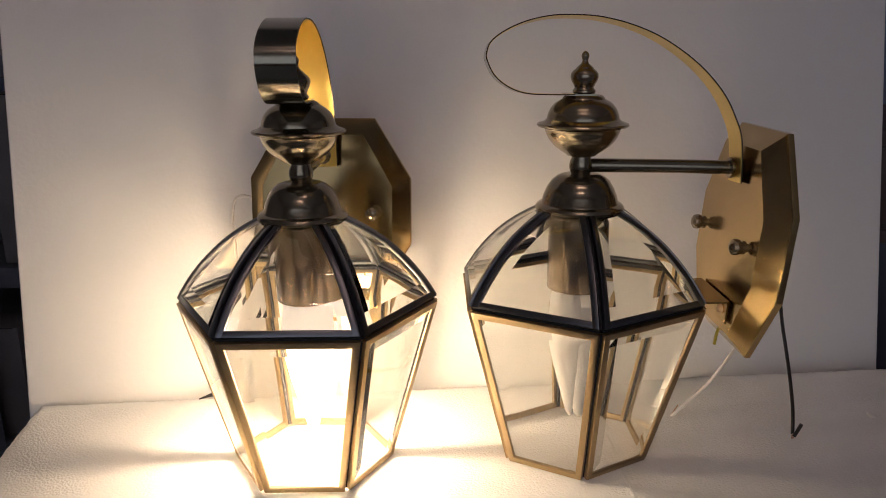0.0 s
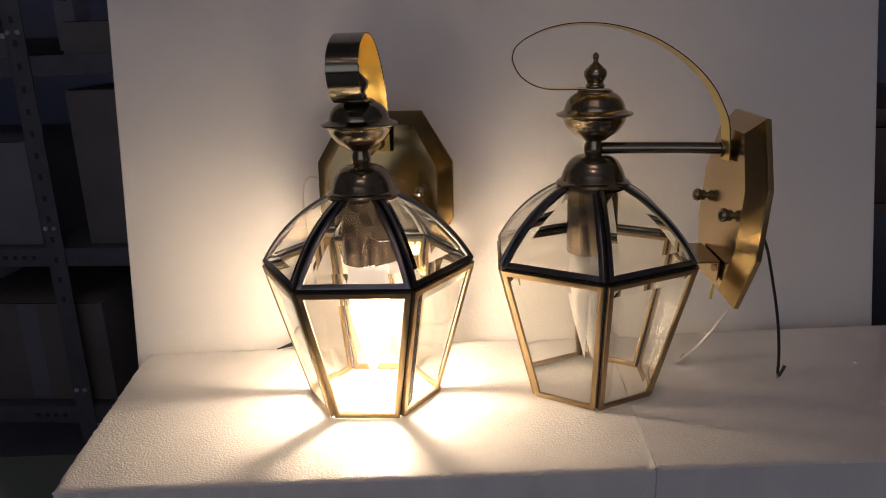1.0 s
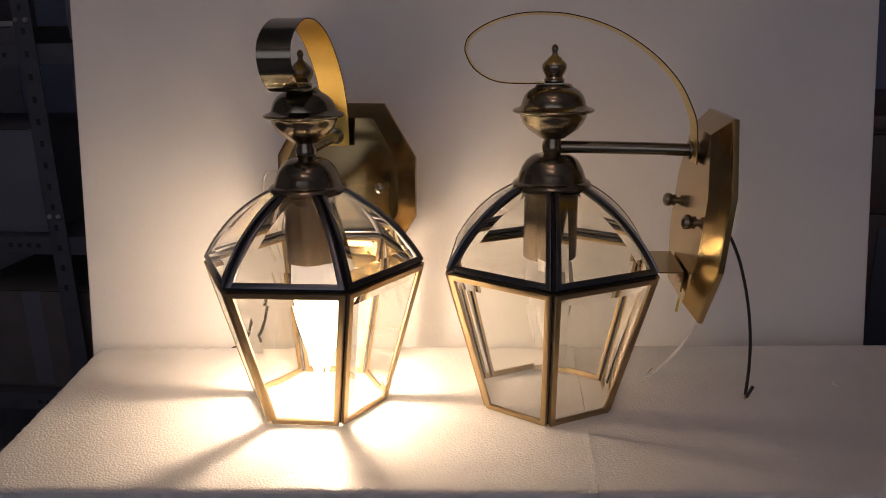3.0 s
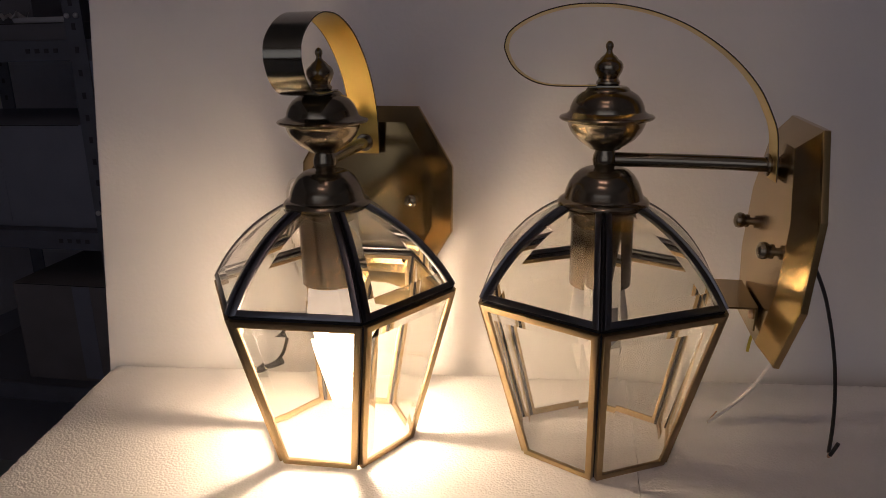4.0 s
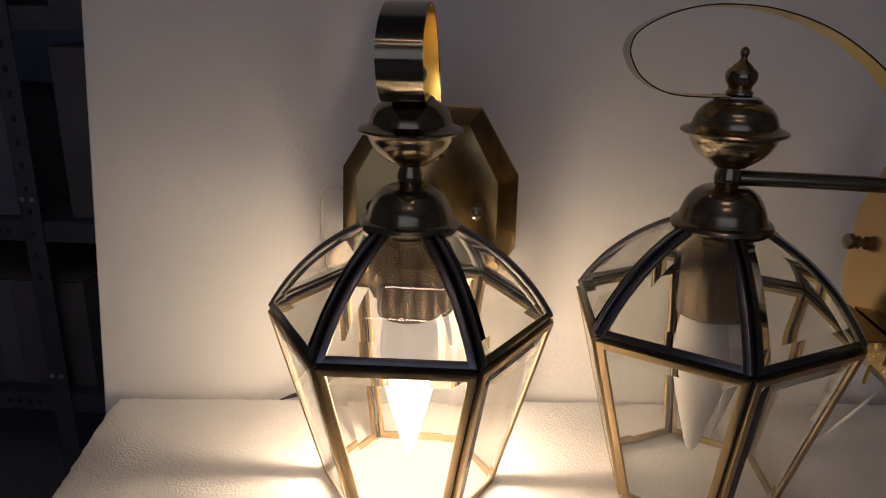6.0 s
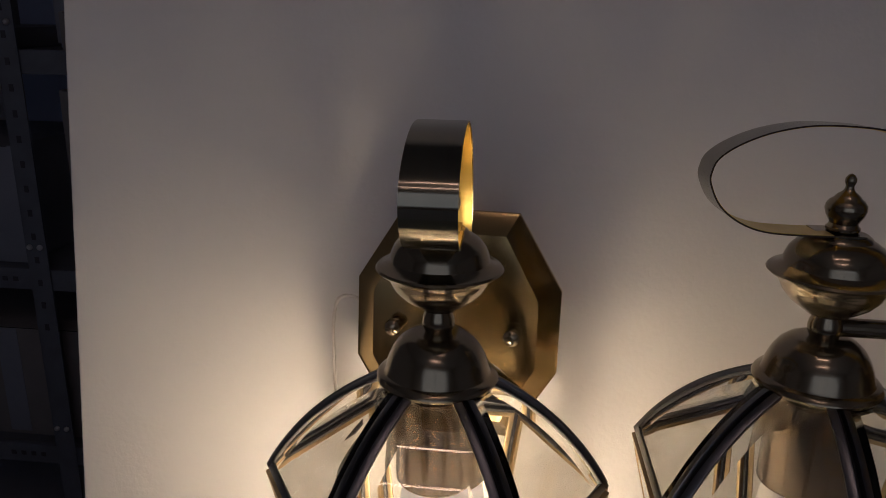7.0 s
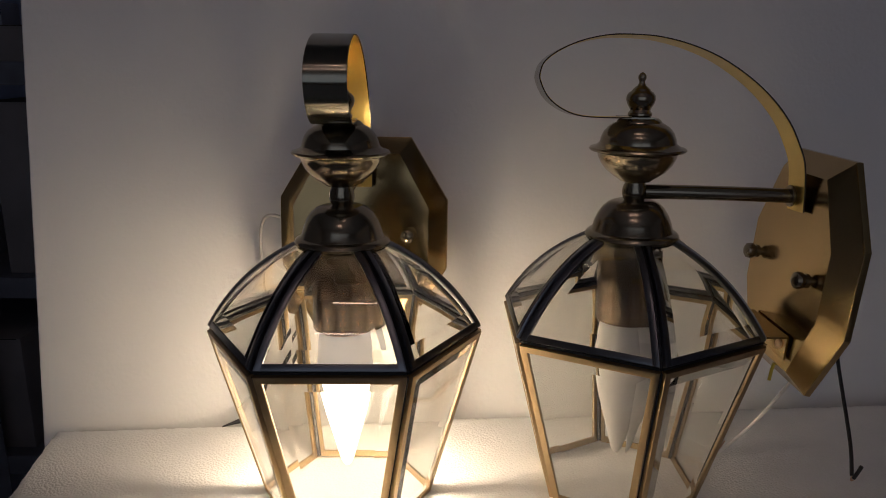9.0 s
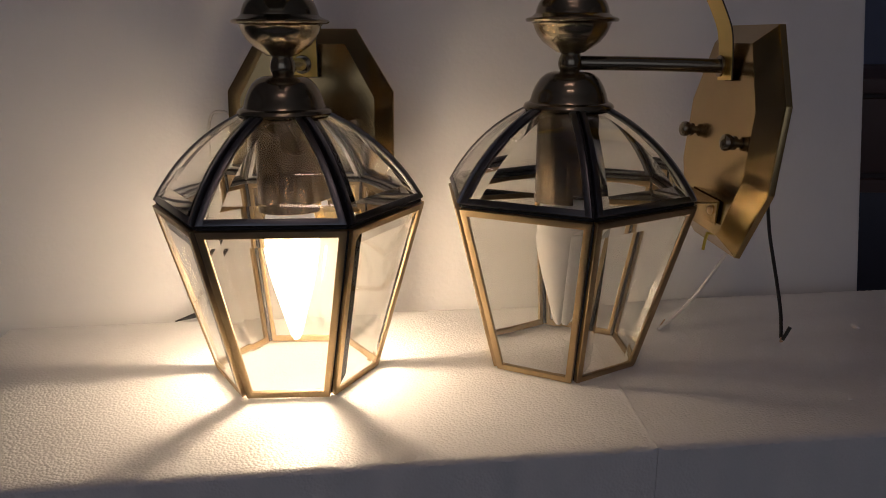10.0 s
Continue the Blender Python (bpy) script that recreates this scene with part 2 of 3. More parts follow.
def pane_grid(rows, normals, edge, full, bevel_cols, bevel_rows):
    """A bevelled pane: rows of points across; thin at its border, thick inside the ground bevel."""
    bm = bmesh.new()
    nr, nc = len(rows), len(rows[0])
    front, back = [], []
    for i in range(nr):
        fr, bk = [], []
        for j in range(nc):
            inside = bevel_rows <= i < nr - bevel_rows and bevel_cols <= j < nc - bevel_cols
            t = full if inside else edge
            fr.append(bm.verts.new(rows[i][j] - normals[i] * (t - full / 2)))
            bk.append(bm.verts.new(rows[i][j] + normals[i] * full / 2))
        front.append(fr), back.append(bk)
    for g in (front, back):
        for i in range(nr - 1):
            for j in range(nc - 1):
                bm.faces.new((g[i][j], g[i][j + 1], g[i + 1][j + 1], g[i + 1][j]))
    rim = [(0, j) for j in range(nc)] + [(i, nc - 1) for i in range(1, nr)] + [(nr - 1, j) for j in range(nc - 2, -1, -1)] + [(i, 0) for i in range(nr - 2, 0, -1)]
    for (i, j), (k, l) in zip(rim, rim[1:] + rim[:1]):
        bm.faces.new((front[i][j], front[k][l], back[k][l], back[i][j]))
    return bm


def room_wall(name, x0, x1, y0, y1, z0, z1, material, label, category="wall"):
    return tagged(part(name, box(x0, x1, y0, y1, z0, z1), material, smooth=0), label, category, kind="structure")


# ---- the room round the bench ----
room_wall("floor", -2.6, 3.2, -2.6, 2.6, -0.95, -0.85, ROOM_FLOOR, "dark plain workshop floor under the bench", "floor")
room_wall("ceiling", -2.6, 3.2, -2.6, 2.6, 1.85, 1.95, ROOM_PAINT, "plain grey painted workshop ceiling", "ceiling")
room_wall("wall_north", -2.6, 3.2, 2.5, 2.6, -0.85, 1.85, NORTH_PAINT, "blue-grey painted wall behind the bench, its colour lifted for haze")
room_wall("wall_west", -2.6, -2.5, -2.5, 2.5, -0.85, 1.85, ROOM_PAINT, "dim blue-grey painted side wall")
room_wall("wall_east", 3.1, 3.2, -2.5, 2.5, -0.85, 1.85, ROOM_PAINT, "dim blue-grey painted side wall")
WX0, WX1, WZ0, WZ1 = -0.9, 1.7, -0.2, 1.55
south = tagged(new("wall_south"), "grey painted wall with a window opening", "wall", kind="structure")
for x0, x1, z0, z1 in ((-2.6, WX0, -0.85, 1.85), (WX1, 3.2, -0.85, 1.85), (WX0, WX1, -0.85, WZ0), (WX0, WX1, WZ1, 1.85)):
    part("wall_section", box(x0, x1, -2.6, -2.5, z0, z1), ROOM_PAINT, south, smooth=0)
window = tagged(new("window_1"), "plain window letting in dim bluish daylight", "window", kind="structure")
for x0, x1, z0, z1 in ((WX0, WX0 + 0.05, WZ0, WZ1), (WX1 - 0.05, WX1, WZ0, WZ1), (0.375, 0.425, WZ0 + 0.05, WZ1 - 0.05), (WX0 + 0.05, WX1 - 0.05, WZ0, WZ0 + 0.05), (WX0 + 0.05, WX1 - 0.05, WZ1 - 0.05, WZ1)):
    part("window_frame", box(x0, x1, -2.58, -2.53, z0, z1, 0.004), PALE_BOX, window)
glow = tagged(part("backdrop", box(WX0 - 0.3, WX1 + 0.3, -2.72, -2.70, WZ0 - 0.3, WZ1 + 0.3), SKY_GLOW, smooth=0), "pale overcast daylight outside the window", "sky", kind="structure")
lamp = bpy.data.lights.new("window_light", "AREA")
lamp.shape, lamp.size, lamp.size_y, lamp.energy, lamp.color = "RECTANGLE", WX1 - WX0 - 0.1, WZ1 - WZ0 - 0.1, WINDOW_POWER, (0.82, 0.84, 0.95)
lamp_ob = new("window_light", lamp)
lamp_ob.matrix_basis = look(((WX0 + WX1) / 2, -2.49, (WZ0 + WZ1) / 2), ((WX0 + WX1) / 2, 0, (WZ0 + WZ1) / 2))

# tube lights assumed on the unseen ceiling, added to fill the dark room
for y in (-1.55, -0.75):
    fill_lamp = thing("ceiling_fill_light", "assumed slim tube light added on the unseen workshop ceiling", "ceiling light", pose(0.20, y, 1.85), "tube lights on the ceiling")
    part("housing", box(-0.34, 0.34, -0.05, 0.05, -0.03, 0.0, 0.004), PALE_BOX, fill_lamp)
    part("light_tube", tube([Vector((-0.30, 0, -0.052)), Vector((0, 0, -0.052)), Vector((0.30, 0, -0.052))], 0.014, 16), TUBE_FILL, fill_lamp, "glowing tube of the assumed light")

# ---- bench, foam blocks, backboard ----
TABLE_TURN = 11.39
FOAM_H = 0.15


def bench():
    t = thing("workbench", "grey-green topped workbench under the foam blocks", "workbench", pose(-0.2555, 0.0515, 0, 0, 0, TABLE_TURN))
    part("bench_top", box(-0.75, 1.35, -0.42, 0.068, -FOAM_H - 0.03, -FOAM_H, 0.003), BENCH, t, "grey-green laminate top")
    for x in (-0.68, 1.24):
        for y in (-0.37, 0.0):
            part("leg", box(x, x + 0.05, y, y + 0.05, -0.85, -FOAM_H - 0.03, 0.002), RACK, t)
    return t


bench()


def foam_block(corners, label, seed, joint):
    """A slab of pressed beads with soft, slightly uneven edges; corners run round its top."""
    rnd = random.Random(seed)
    a, b, c, d = [Vector((*p, 0)) for p in corners]
    nx, ny = max(4, round((b - a).length / 0.003)), round((d - a).length / 0.003)
    xs = [0, 0.0015, 0.004] + [0.004 + (k + 1) * (1 - 0.008) / nx for k in range(nx - 1)] + [1 - 0.004, 1 - 0.0015, 1]
    ys = [0, 0.004, 0.012] + [0.012 + (k + 1) * (1 - 0.024) / ny for k in range(ny - 1)] + [1 - 0.012, 1 - 0.004, 1]
    bm = bmesh.new()
    grid, plan = [], []
    soft_edge = 0.012
    lx, ly = (b - a).length, (d - a).length
    for y in ys:
        row, flat = [], []
        for x in xs:
            p = a.lerp(b, x).lerp(d.lerp(c, x), y)
            flat.append(p)
            rim = min(x * lx, (1 - x) * lx, y * ly, (1 - y) * ly)
            w = noise.noise(p * 60 + Vector((seed, 0, 0))) * 0.0006 + noise.noise(p * 200) * 0.0004
            drop = (0.00025 if soft_edge < y * ly and soft_edge < (1 - y) * ly else 0.0014) * max(0, 1 - rim / 0.003) ** 2 + (0.0005 * rnd.random() if min(y, 1 - y) * ly < 0.004 else 0)
            seam = abs(x - joint) * lx
            if seam < 0.003:
                # the butted edges are pressed up into a slight pale lip
                drop = -0.00022 if seam < 0.0012 else 0
            elif rim < 0.0025:
                # beads stand out along the cut edges
                p = p + Vector((noise.noise(p * 300 + Vector((3, 1, 7))), noise.noise(p * 300 + Vector((8, 2, 5))), 0)) * 0.0011
                drop += 0.0007 * abs(noise.noise(p * 340))
            p = p + Vector((noise.noise(p * 90) * (0.0006 if seam > 0.003 else 0), noise.noise(p * 90 + Vector((9, 9, 9))) * 0.0006, w * 0.12 - 0.0003 - drop))
            row.append(bm.verts.new(p))
        grid.append(row), plan.append(flat)
    for i in range(len(ys) - 1):
        for j in range(len(xs) - 1):
            bm.faces.new((grid[i][j], grid[i][j + 1], grid[i + 1][j + 1], grid[i + 1][j]))
    def border(g):
        return g[0][:] + [row[-1] for row in g[1:]] + g[-1][-2::-1] + [row[0] for row in g[-2:0:-1]]

    rim, foot = border(grid), border(plan)
    under = [bm.verts.new((p.x, p.y, -0.003)) for p in foot]
    low = [bm.verts.new((p.x, p.y, -FOAM_H)) for p in foot]
    for upper, lower in ((rim, under), (under, low)):
        for i in range(len(rim)):
            j = (i + 1) % len(rim)
            bm.faces.new((upper[i], upper[j], lower[j], lower[i]))
    bm.faces.new(low)
    ob = part("foam_block", bm, FOAM, None, smooth=50)
    return tagged(ob, label, "foam block", "foam blocks on the bench")


foam_block([(-0.1915, -0.1800), (0.2366, -0.0948), (0.2005, 0.1475), (-0.2566, 0.0550)], "white polystyrene foam block lit by the glowing lantern", 1, 1)
foam_block([(0.2370, -0.0947), (0.980, 0.0530), (0.930, 0.2940), (0.2009, 0.1476)], "shaded white polystyrene foam block under the unlit lantern", 2, 0)

board_pose = pose(-0.2566, 0.0551, 0, 0, 0, TABLE_TURN) @ pose(0, 0.026, 0, -10, 0, 0)
bm = box(-0.023, 0.757, 0.0, 0.022, -0.151, 0.62, 0.0025, 3)
tagged(part("backboard", bm, BOARD, None, at=board_pose), "white foam board leaning upright behind the lanterns", "board")

# ---- lanterns ----
R_TOP, R_LOW, Z_RING = 0.09, 0.0563, 0.1207
DZ = -0.0013
RIB0, RIB1, RIB2 = (0.0896, 0.1222), (0.0672, 0.1620), (0.0265, 0.1800)


def rib_point(s):
    """Radius, height and outward slope of a roof rib, from the ring (0) up to the cap (1)."""
    r = (1 - s) ** 2 * RIB0[0] + 2 * s * (1 - s) * RIB1[0] + s * s * RIB2[0]
    z = (1 - s) ** 2 * RIB0[1] + 2 * s * (1 - s) * RIB1[1] + s * s * RIB2[1]
    dr = 2 * (1 - s) * (RIB1[0] - RIB0[0]) + 2 * s * (RIB2[0] - RIB1[0])
    dz = 2 * (1 - s) * (RIB1[1] - RIB0[1]) + 2 * s * (RIB2[1] - RIB1[1])
    k = math.hypot(dr, dz)
    return r, z, dz / k, -dr / k


def polar(r, degrees, z):
    return Vector((r * math.cos(radians(degrees)), r * math.sin(radians(degrees)), z))


PLATE_U, PLATE_Z = 0.1055, 0.159
STRAP = ((-0.0079, 0.2581), (-0.022, 0.2580), (-0.0391, 0.2589), (-0.0510, 0.2628), (-0.0605, 0.2701), (-0.0657, 0.2799), (-0.0659, 0.2857), (-0.0630, 0.2920), (-0.0541, 0.2985), (-0.0403, 0.3043), (-0.0232, 0.3077), (-0.0046, 0.3078), (0.0102, 0.3062), (0.0285, 0.3015), (0.0469, 0.2938), (0.0654, 0.2821), (0.0801, 0.2694), (0.0918, 0.2553), (0.0995, 0.2408), (0.1038, 0.2292), (0.1054, 0.2137), (0.1058, 0.1980))


def octagon(w, h, cw, ch, u, z):
    """The corners of a long octagon in the plane of the wall plate."""
    return [Vector((u, y, z + k)) for y, k in ((w, ch), (cw, h), (-cw, h), (-w, ch), (-w, -ch), (-cw, -h), (cw, -h), (w, -ch))]


def lantern():
    t = thing("wall_lantern", "antique brass six-sided wall lantern with bevelled clear glass", "wall lantern", group="brass wall lanterns")
    # turned column: cap, neck, vase and finial
    part("cap", lathe([(0.012, 0.2050), (0.0138, 0.2046), (0.0165, 0.2034), (0.0200, 0.2004), (0.0230, 0.1958), (0.0250, 0.1910), (0.0261, 0.1870), (0.0270, 0.1852), (0.0292, 0.1843), (0.0303, 0.1832), (0.0308, 0.1818), (0.0303, 0.1804), (0.0290, 0.1797), (0.0284, 0.1776), (0.024, 0.1772)]), BRASS_TURNED, t, at=Matrix.Translation((0, 0, DZ)), label="dark turned brass cap")
    part("neck", lathe([(0.0064, 0.2045), (0.0068, 0.2060), (0.0078, 0.2080), (0.0082, 0.2105), (0.0078, 0.2135), (0.0068, 0.2158), (0.0064, 0.2185)]), BRASS_TURNED, t, at=Matrix.Translation((0, 0, DZ)))
    part("lower_bowl", lathe([(0.0066, 0.2172), (0.0100, 0.2180), (0.0112, 0.2192), (0.0135, 0.2205), (0.0190, 0.2245), (0.0228, 0.2290), (0.0248, 0.2332), (0.0256, 0.2358), (0.0265, 0.2366), (0.020, 0.2370)]), BRASS_TURNED, t, at=Matrix.Translation((0, 0, DZ)), label="bright brass bowl of the column")
    part("upper_bowl", lathe([(0.0262, 0.2370), (0.0302, 0.2376), (0.0312, 0.2387), (0.0304, 0.2398), (0.0266, 0.2410), (0.0245, 0.2428), (0.0238, 0.2460), (0.0222, 0.2498), (0.0195, 0.2530), (0.0165, 0.2550), (0.0145, 0.2560), (0.0136, 0.2575), (0.0120, 0.2586), (0.006, 0.2588)]), BRASS_TURNED, t, at=Matrix.Translation((0, 0, DZ)), label="dark domed brass bowl with a flared rim")
    part("finial", lathe([(0.0070, 0.2598), (0.0077, 0.2606), (0.0077, 0.2618), (0.0068, 0.2626), (0.0064, 0.2638), (0.0072, 0.2654), (0.0086, 0.2678), (0.0093, 0.2704), (0.0090, 0.2728), (0.0076, 0.2748), (0.0060, 0.2758), (0.0056, 0.2766), (0.0044, 0.2778), (0.0028, 0.2790), (0.0019, 0.2806), (0.0019, 0.2818), (0.0026, 0.2836), (0.0025, 0.2852), (0.0014, 0.2868), (0.0, 0.2875)], 32), BRASS_TURNED, t, at=Matrix.Translation((0, 0, DZ)), label="small turned brass finial")
    part("socket_sleeve", lathe([(0.0205, 0.1795), (0.0205, 0.1235), (0.0201, 0.1228), (0.0190, 0.1228), (0.0190, 0.1260), (0.0, 0.1262)]), brushed("sleeve_brass", (0.21, 0.17, 0.13), 0.24, (160, 160, 5), var=0.15, relief=0.004), t, at=Matrix.Translation((0, 0, DZ)), label="brushed brass lamp-holder sleeve")
    # scrolled strap
    line = curve_through([(u, 0, z) for u, z in STRAP], 5)
    outer, inner_face = [], []
    for i, p in enumerate(line):
        d = (line[min(i + 1, len(line) - 1)] - line[max(i - 1, 0)]).normalized()
        nrm = Vector((-d.z, 0, d.x))
        y, y2 = Vector((0, 0.0118, 0)), Vector((0, 0.0112, 0))
        outer.append([p - y + nrm * 0.0008, p + y + nrm * 0.0008, p + y, p - y])
        inner_face.append([p - y2, p + y2, p + y2 - nrm * 0.0002, p - y2 - nrm * 0.0002])
    strap = part("scroll_strap", sweep(outer), BRASS_DARK, t, "thin scrolled strap, dark outside", smooth=40)
    strap.data.materials.append(STRAP_EDGE)
    for face in strap.data.polygons:
        if abs(face.normal.y) > 0.8:
            face.material_index = 1
    part("strap_lining", sweep(inner_face), BRASS_SHEET, strap, "bright brass inner face", smooth=40)
    tab = box(-0.013, 0.0075, -0.0100, 0.0100, 0.2574, 0.2583)
    part("strap_end", tab, BRASS_DARK, t)
    # arm
    arm = part("arm", tube([Vector((0.004, 0, 0.2096)), Vector((0.04, 0, 0.2091)), Vector((0.08, 0, 0.2082)), Vector((0.1130, 0, 0.2070))], 0.0048, 20), BRASS_TURNED, t, "slim brass arm")
    for u, r, w in ((0.1020, 0.0072, 0.0024), (0.1064, 0.0078, 0.0024)):
        bm = lathe([(0.0040, 0), (r - 0.0006, 0), (r, 0.0006), (r, w - 0.0006), (r - 0.0006, w), (0.0040, w)], 28)
        bmesh.ops.transform(bm, matrix=pose(u, 0, 0.2074, 0, 90, 0), verts=bm.verts)
        part("washer", bm, BRASS_TURNED, arm)
    # wall plate: flat face, sloping sides, upright rim
    plate = tagged(new("wall_plate"), "long octagonal brass wall plate with sloping sides")
    plate.parent = t
    plate.matrix_basis = pose(PLATE_U, 0.0015, PLATE_Z, 0, 5, 0)
    loops = [octagon(*o, 0) for o in ((0.0540, 0.0638, 0.0310, 0.0222, 0), (0.0546, 0.0644, 0.0313, 0.0225, 0.0005), (0.0660, 0.0752, 0.0372, 0.0270, 0.0112), (0.0678, 0.0768, 0.0380, 0.0276, 0.0121),
             (0.0680, 0.0770, 0.0381, 0.0277, 0.0134), (0.0680, 0.0770, 0.0381, 0.0277, 0.0160), (0.0665, 0.0755, 0.0374, 0.0272, 0.0160), (0.0650, 0.0742, 0.0367, 0.0266, 0.0125), (0.0536, 0.0633, 0.0308, 0.0220, 0.0018))]
    part("plate_body", sweep(loops), BRASS_PLATE, plate, smooth=20)
    for y in (0.0385, -0.0385):
        bm = lathe([(0.0028, -0.001), (0.0028, 0.0022), (0.0046, 0.0023), (0.0048, 0.0045), (0.0040, 0.0050), (0.0052, 0.0062), (0.0057, 0.0084), (0.0051, 0.0106), (0.0030, 0.0120), (0.0, 0.0125)], 12)
        bmesh.ops.transform(bm, matrix=pose(0, y, 0.0005, 0, -90, 0), verts=bm.verts)
        part("cap_nut", bm, BRASS_TURNED, plate, "round brass cap nut")
    # lower bracket and its screw
    tab = sweep([[Vector((0.076, y, 0.1178)), Vector((0.0990, y, 0.1178)), Vector((0.0980, y, 0.1030)), Vector((0.0993, y, 0.1030)), Vector((0.1003, y, 0.1190)), Vector((0.076, y, 0.1190))] for y in (-0.0285, 0.0285)])
    bracket = part("bracket", tab, BRASS_PLATE, t, "bent brass strip from ring to plate", smooth=0)
    bm = lathe([(0.0032, 0.0), (0.0032, 0.0012), (0.0022, 0.0024), (0.0, 0.0027)], 14)
    bmesh.ops.transform(bm, matrix=pose(0.0986, -0.020, 0.1115, 0, -90, 0), verts=bm.verts)
    part("screw", bm, COPPER, bracket)
    # six sides
    gap = 0.0011
    for k in range(6):
        a0, a1 = 30 + 60 * k, 90 + 60 * k
        out = polar(1, a0 + 30, 0)
        along = (polar(1, a1, 0) - polar(1, a0, 0)).normalized()
        tl, tr = polar(R_TOP, a0, Z_RING - 0.0008), polar(R_TOP, a1, Z_RING - 0.0008)
        bl, br = polar(R_LOW, a0, 0.0006), polar(R_LOW, a1, 0.0006)
        nrm = (tr - tl).cross(tl - bl).normalized()
        if nrm.dot(out) < 0:
            nrm = -nrm
        quad = [bl + along * gap, br - along * gap, tr - along * gap, tl + along * gap]
        bm, inner = panel_frame(quad, nrm, 0.0046, 0.0042)
        frame_ob = part("side_frame", bm, BRASS_CAME, t, "thin brass glazing channel")
        e = 0.0016
        cen = sum(inner, Vector()) / 4
        i0, i1, i2, i3 = [p + (p - cen).normalized() * e for p in inner]
        rows = []
        bev = 0.0085
        hgt = (i3 - i0).length
        for s in (0, bev / hgt, 1 - bev / hgt, 1):
            l, r = i0.lerp(i3, s), i1.lerp(i2, s)
            w = (r - l).length
            rows.append([l, l.lerp(r, bev / w), l.lerp(r, 1 - bev / w), r])
        pane = part("side_pane", pane_grid(rows, [nrm] * 4, 0.0024, 0.0034, 1, 1), GLASS, frame_ob, "clear glass pane with ground bevel", smooth=0)
        pane.visible_shadow = False
        # seam rods behind the joint
        part("ring_seam", tube([polar(R_TOP - 0.0030, a0, Z_RING + 0.0003), polar(R_TOP - 0.0030, a1, Z_RING + 0.0003)], 0.0021, 8), GAP, t)
        part("corner_seam", tube([polar(R_LOW - 0.0026, a0, 0.002), polar(R_TOP - 0.0026, a0, Z_RING - 0.002)], 0.0016, 8), GAP, t)
        # roof: two ribs, a lower bar and a bent pane to each side
        S = [i / 14 for i in range(15)]
        L, R, N = [], [], []
        for s in S:
            r, z, nr, nz = rib_point(s)
            L.append(polar(r, a0, z) + along * gap)
            R.append(polar(r, a1, z) - along * gap)
            N.append((out * nr * 1.0 + Vector((0, 0, nz))).normalized())
        wide = 0.0045
        for edge_line, sgn in ((L, 1), (R, -1)):
            rows = [[p + n * 0.0021, p + along * sgn * wide + n * 0.0021, p + along * sgn * wide - n * 0.0021, p - n * 0.0021] for p, n in zip(edge_line, N)]
            part("roof_rib", sweep(rows, 0.0006), DARK_CAME, t, "blackened curved roof rib", smooth=40)
        up = (L[1] - L[0]).normalized()
        up = (up - along * up.dot(along)).normalized()
        l0, r0 = L[0] + along * wide * 0.92, R[0] - along * wide * 0.92
        n0 = N[0]
        rows = [[p + n0 * 0.0019, p + up * 0.0043 + n0 * 0.0019, p + up * 0.0043 - n0 * 0.0019, p - n0 * 0.0019] for p in (l0, r0)]
        part("roof_bar", sweep(rows, 0.0006), DARK_CAME, t, smooth=40)
        part("roof_seam", tube([polar(rib_point(s)[0] - 0.0024, a0, rib_point(s)[1] - 0.0012) for s in S], 0.0015, 8), GAP, t)
        rows, normals = [], []
        SP = [0.035, 0.145] + [0.145 + (0.90 - 0.145) * (i + 1) / 10 for i in range(10)] + [0.99]
        for s in SP:
            r, z, nr, nz = rib_point(s)
            l = polar(r, a0, z) + along * (gap + wide - 0.0015)
            rr = polar(r, a1, z) - along * (gap + wide - 0.0015)
            w = (rr - l).length
            bw = min(0.0085, w * 0.32)
            rows.append([l, l.lerp(rr, bw / w), l.lerp(rr, 1 - bw / w), rr])
            normals.append((out * nr + Vector((0, 0, nz))).normalized())
        pane = part("roof_pane", pane_grid(rows, normals, 0.0016, 0.0034, 1, 1), GLASS, t, "bent clear glass roof pane with bevel", smooth=7)
        pane.visible_shadow = False
    return t


def leaning(x, y, turn, lx, ly):
    """A pose on the foam whose upright leans by lx and ly metres a metre."""
    lean = Vector((0, 0, 1)).rotation_difference(Vector((lx, ly, 1))).to_matrix().to_4x4()
    return Matrix.Translation((x, y, 0)) @ lean @ pose(0, 0, 0, 0, 0, turn)


A_POSE = leaning(0, 0, 98.26, 0.0079, 0.0092)
B_POSE = leaning(0.1868, 0.0411, 7.74, 0.0077, 0.0081)
lit = lantern()
lit.matrix_basis = A_POSE
unlit = copy_thing(lit, B_POSE)
for ob in unlit.children:
    # this strap sits slightly twisted on its lantern
    if ob.name.startswith("scroll_strap"):
        ob.matrix_basis = pose(0, 0, 0.258, -3, 0, 0) @ Matrix.Translation((0, 0, -0.258))
for ob in lit.children:
    if ob.name.startswith("wall_plate"):
        ob.matrix_basis = pose(PLATE_U + 0.005, -0.0012, PLATE_Z, 0, 5, -6)
lit["label"] = "antique brass wall lantern, lit, its plate against the board"
unlit["label"] = "antique brass wall lantern, unlit, turned sideways on the foam"


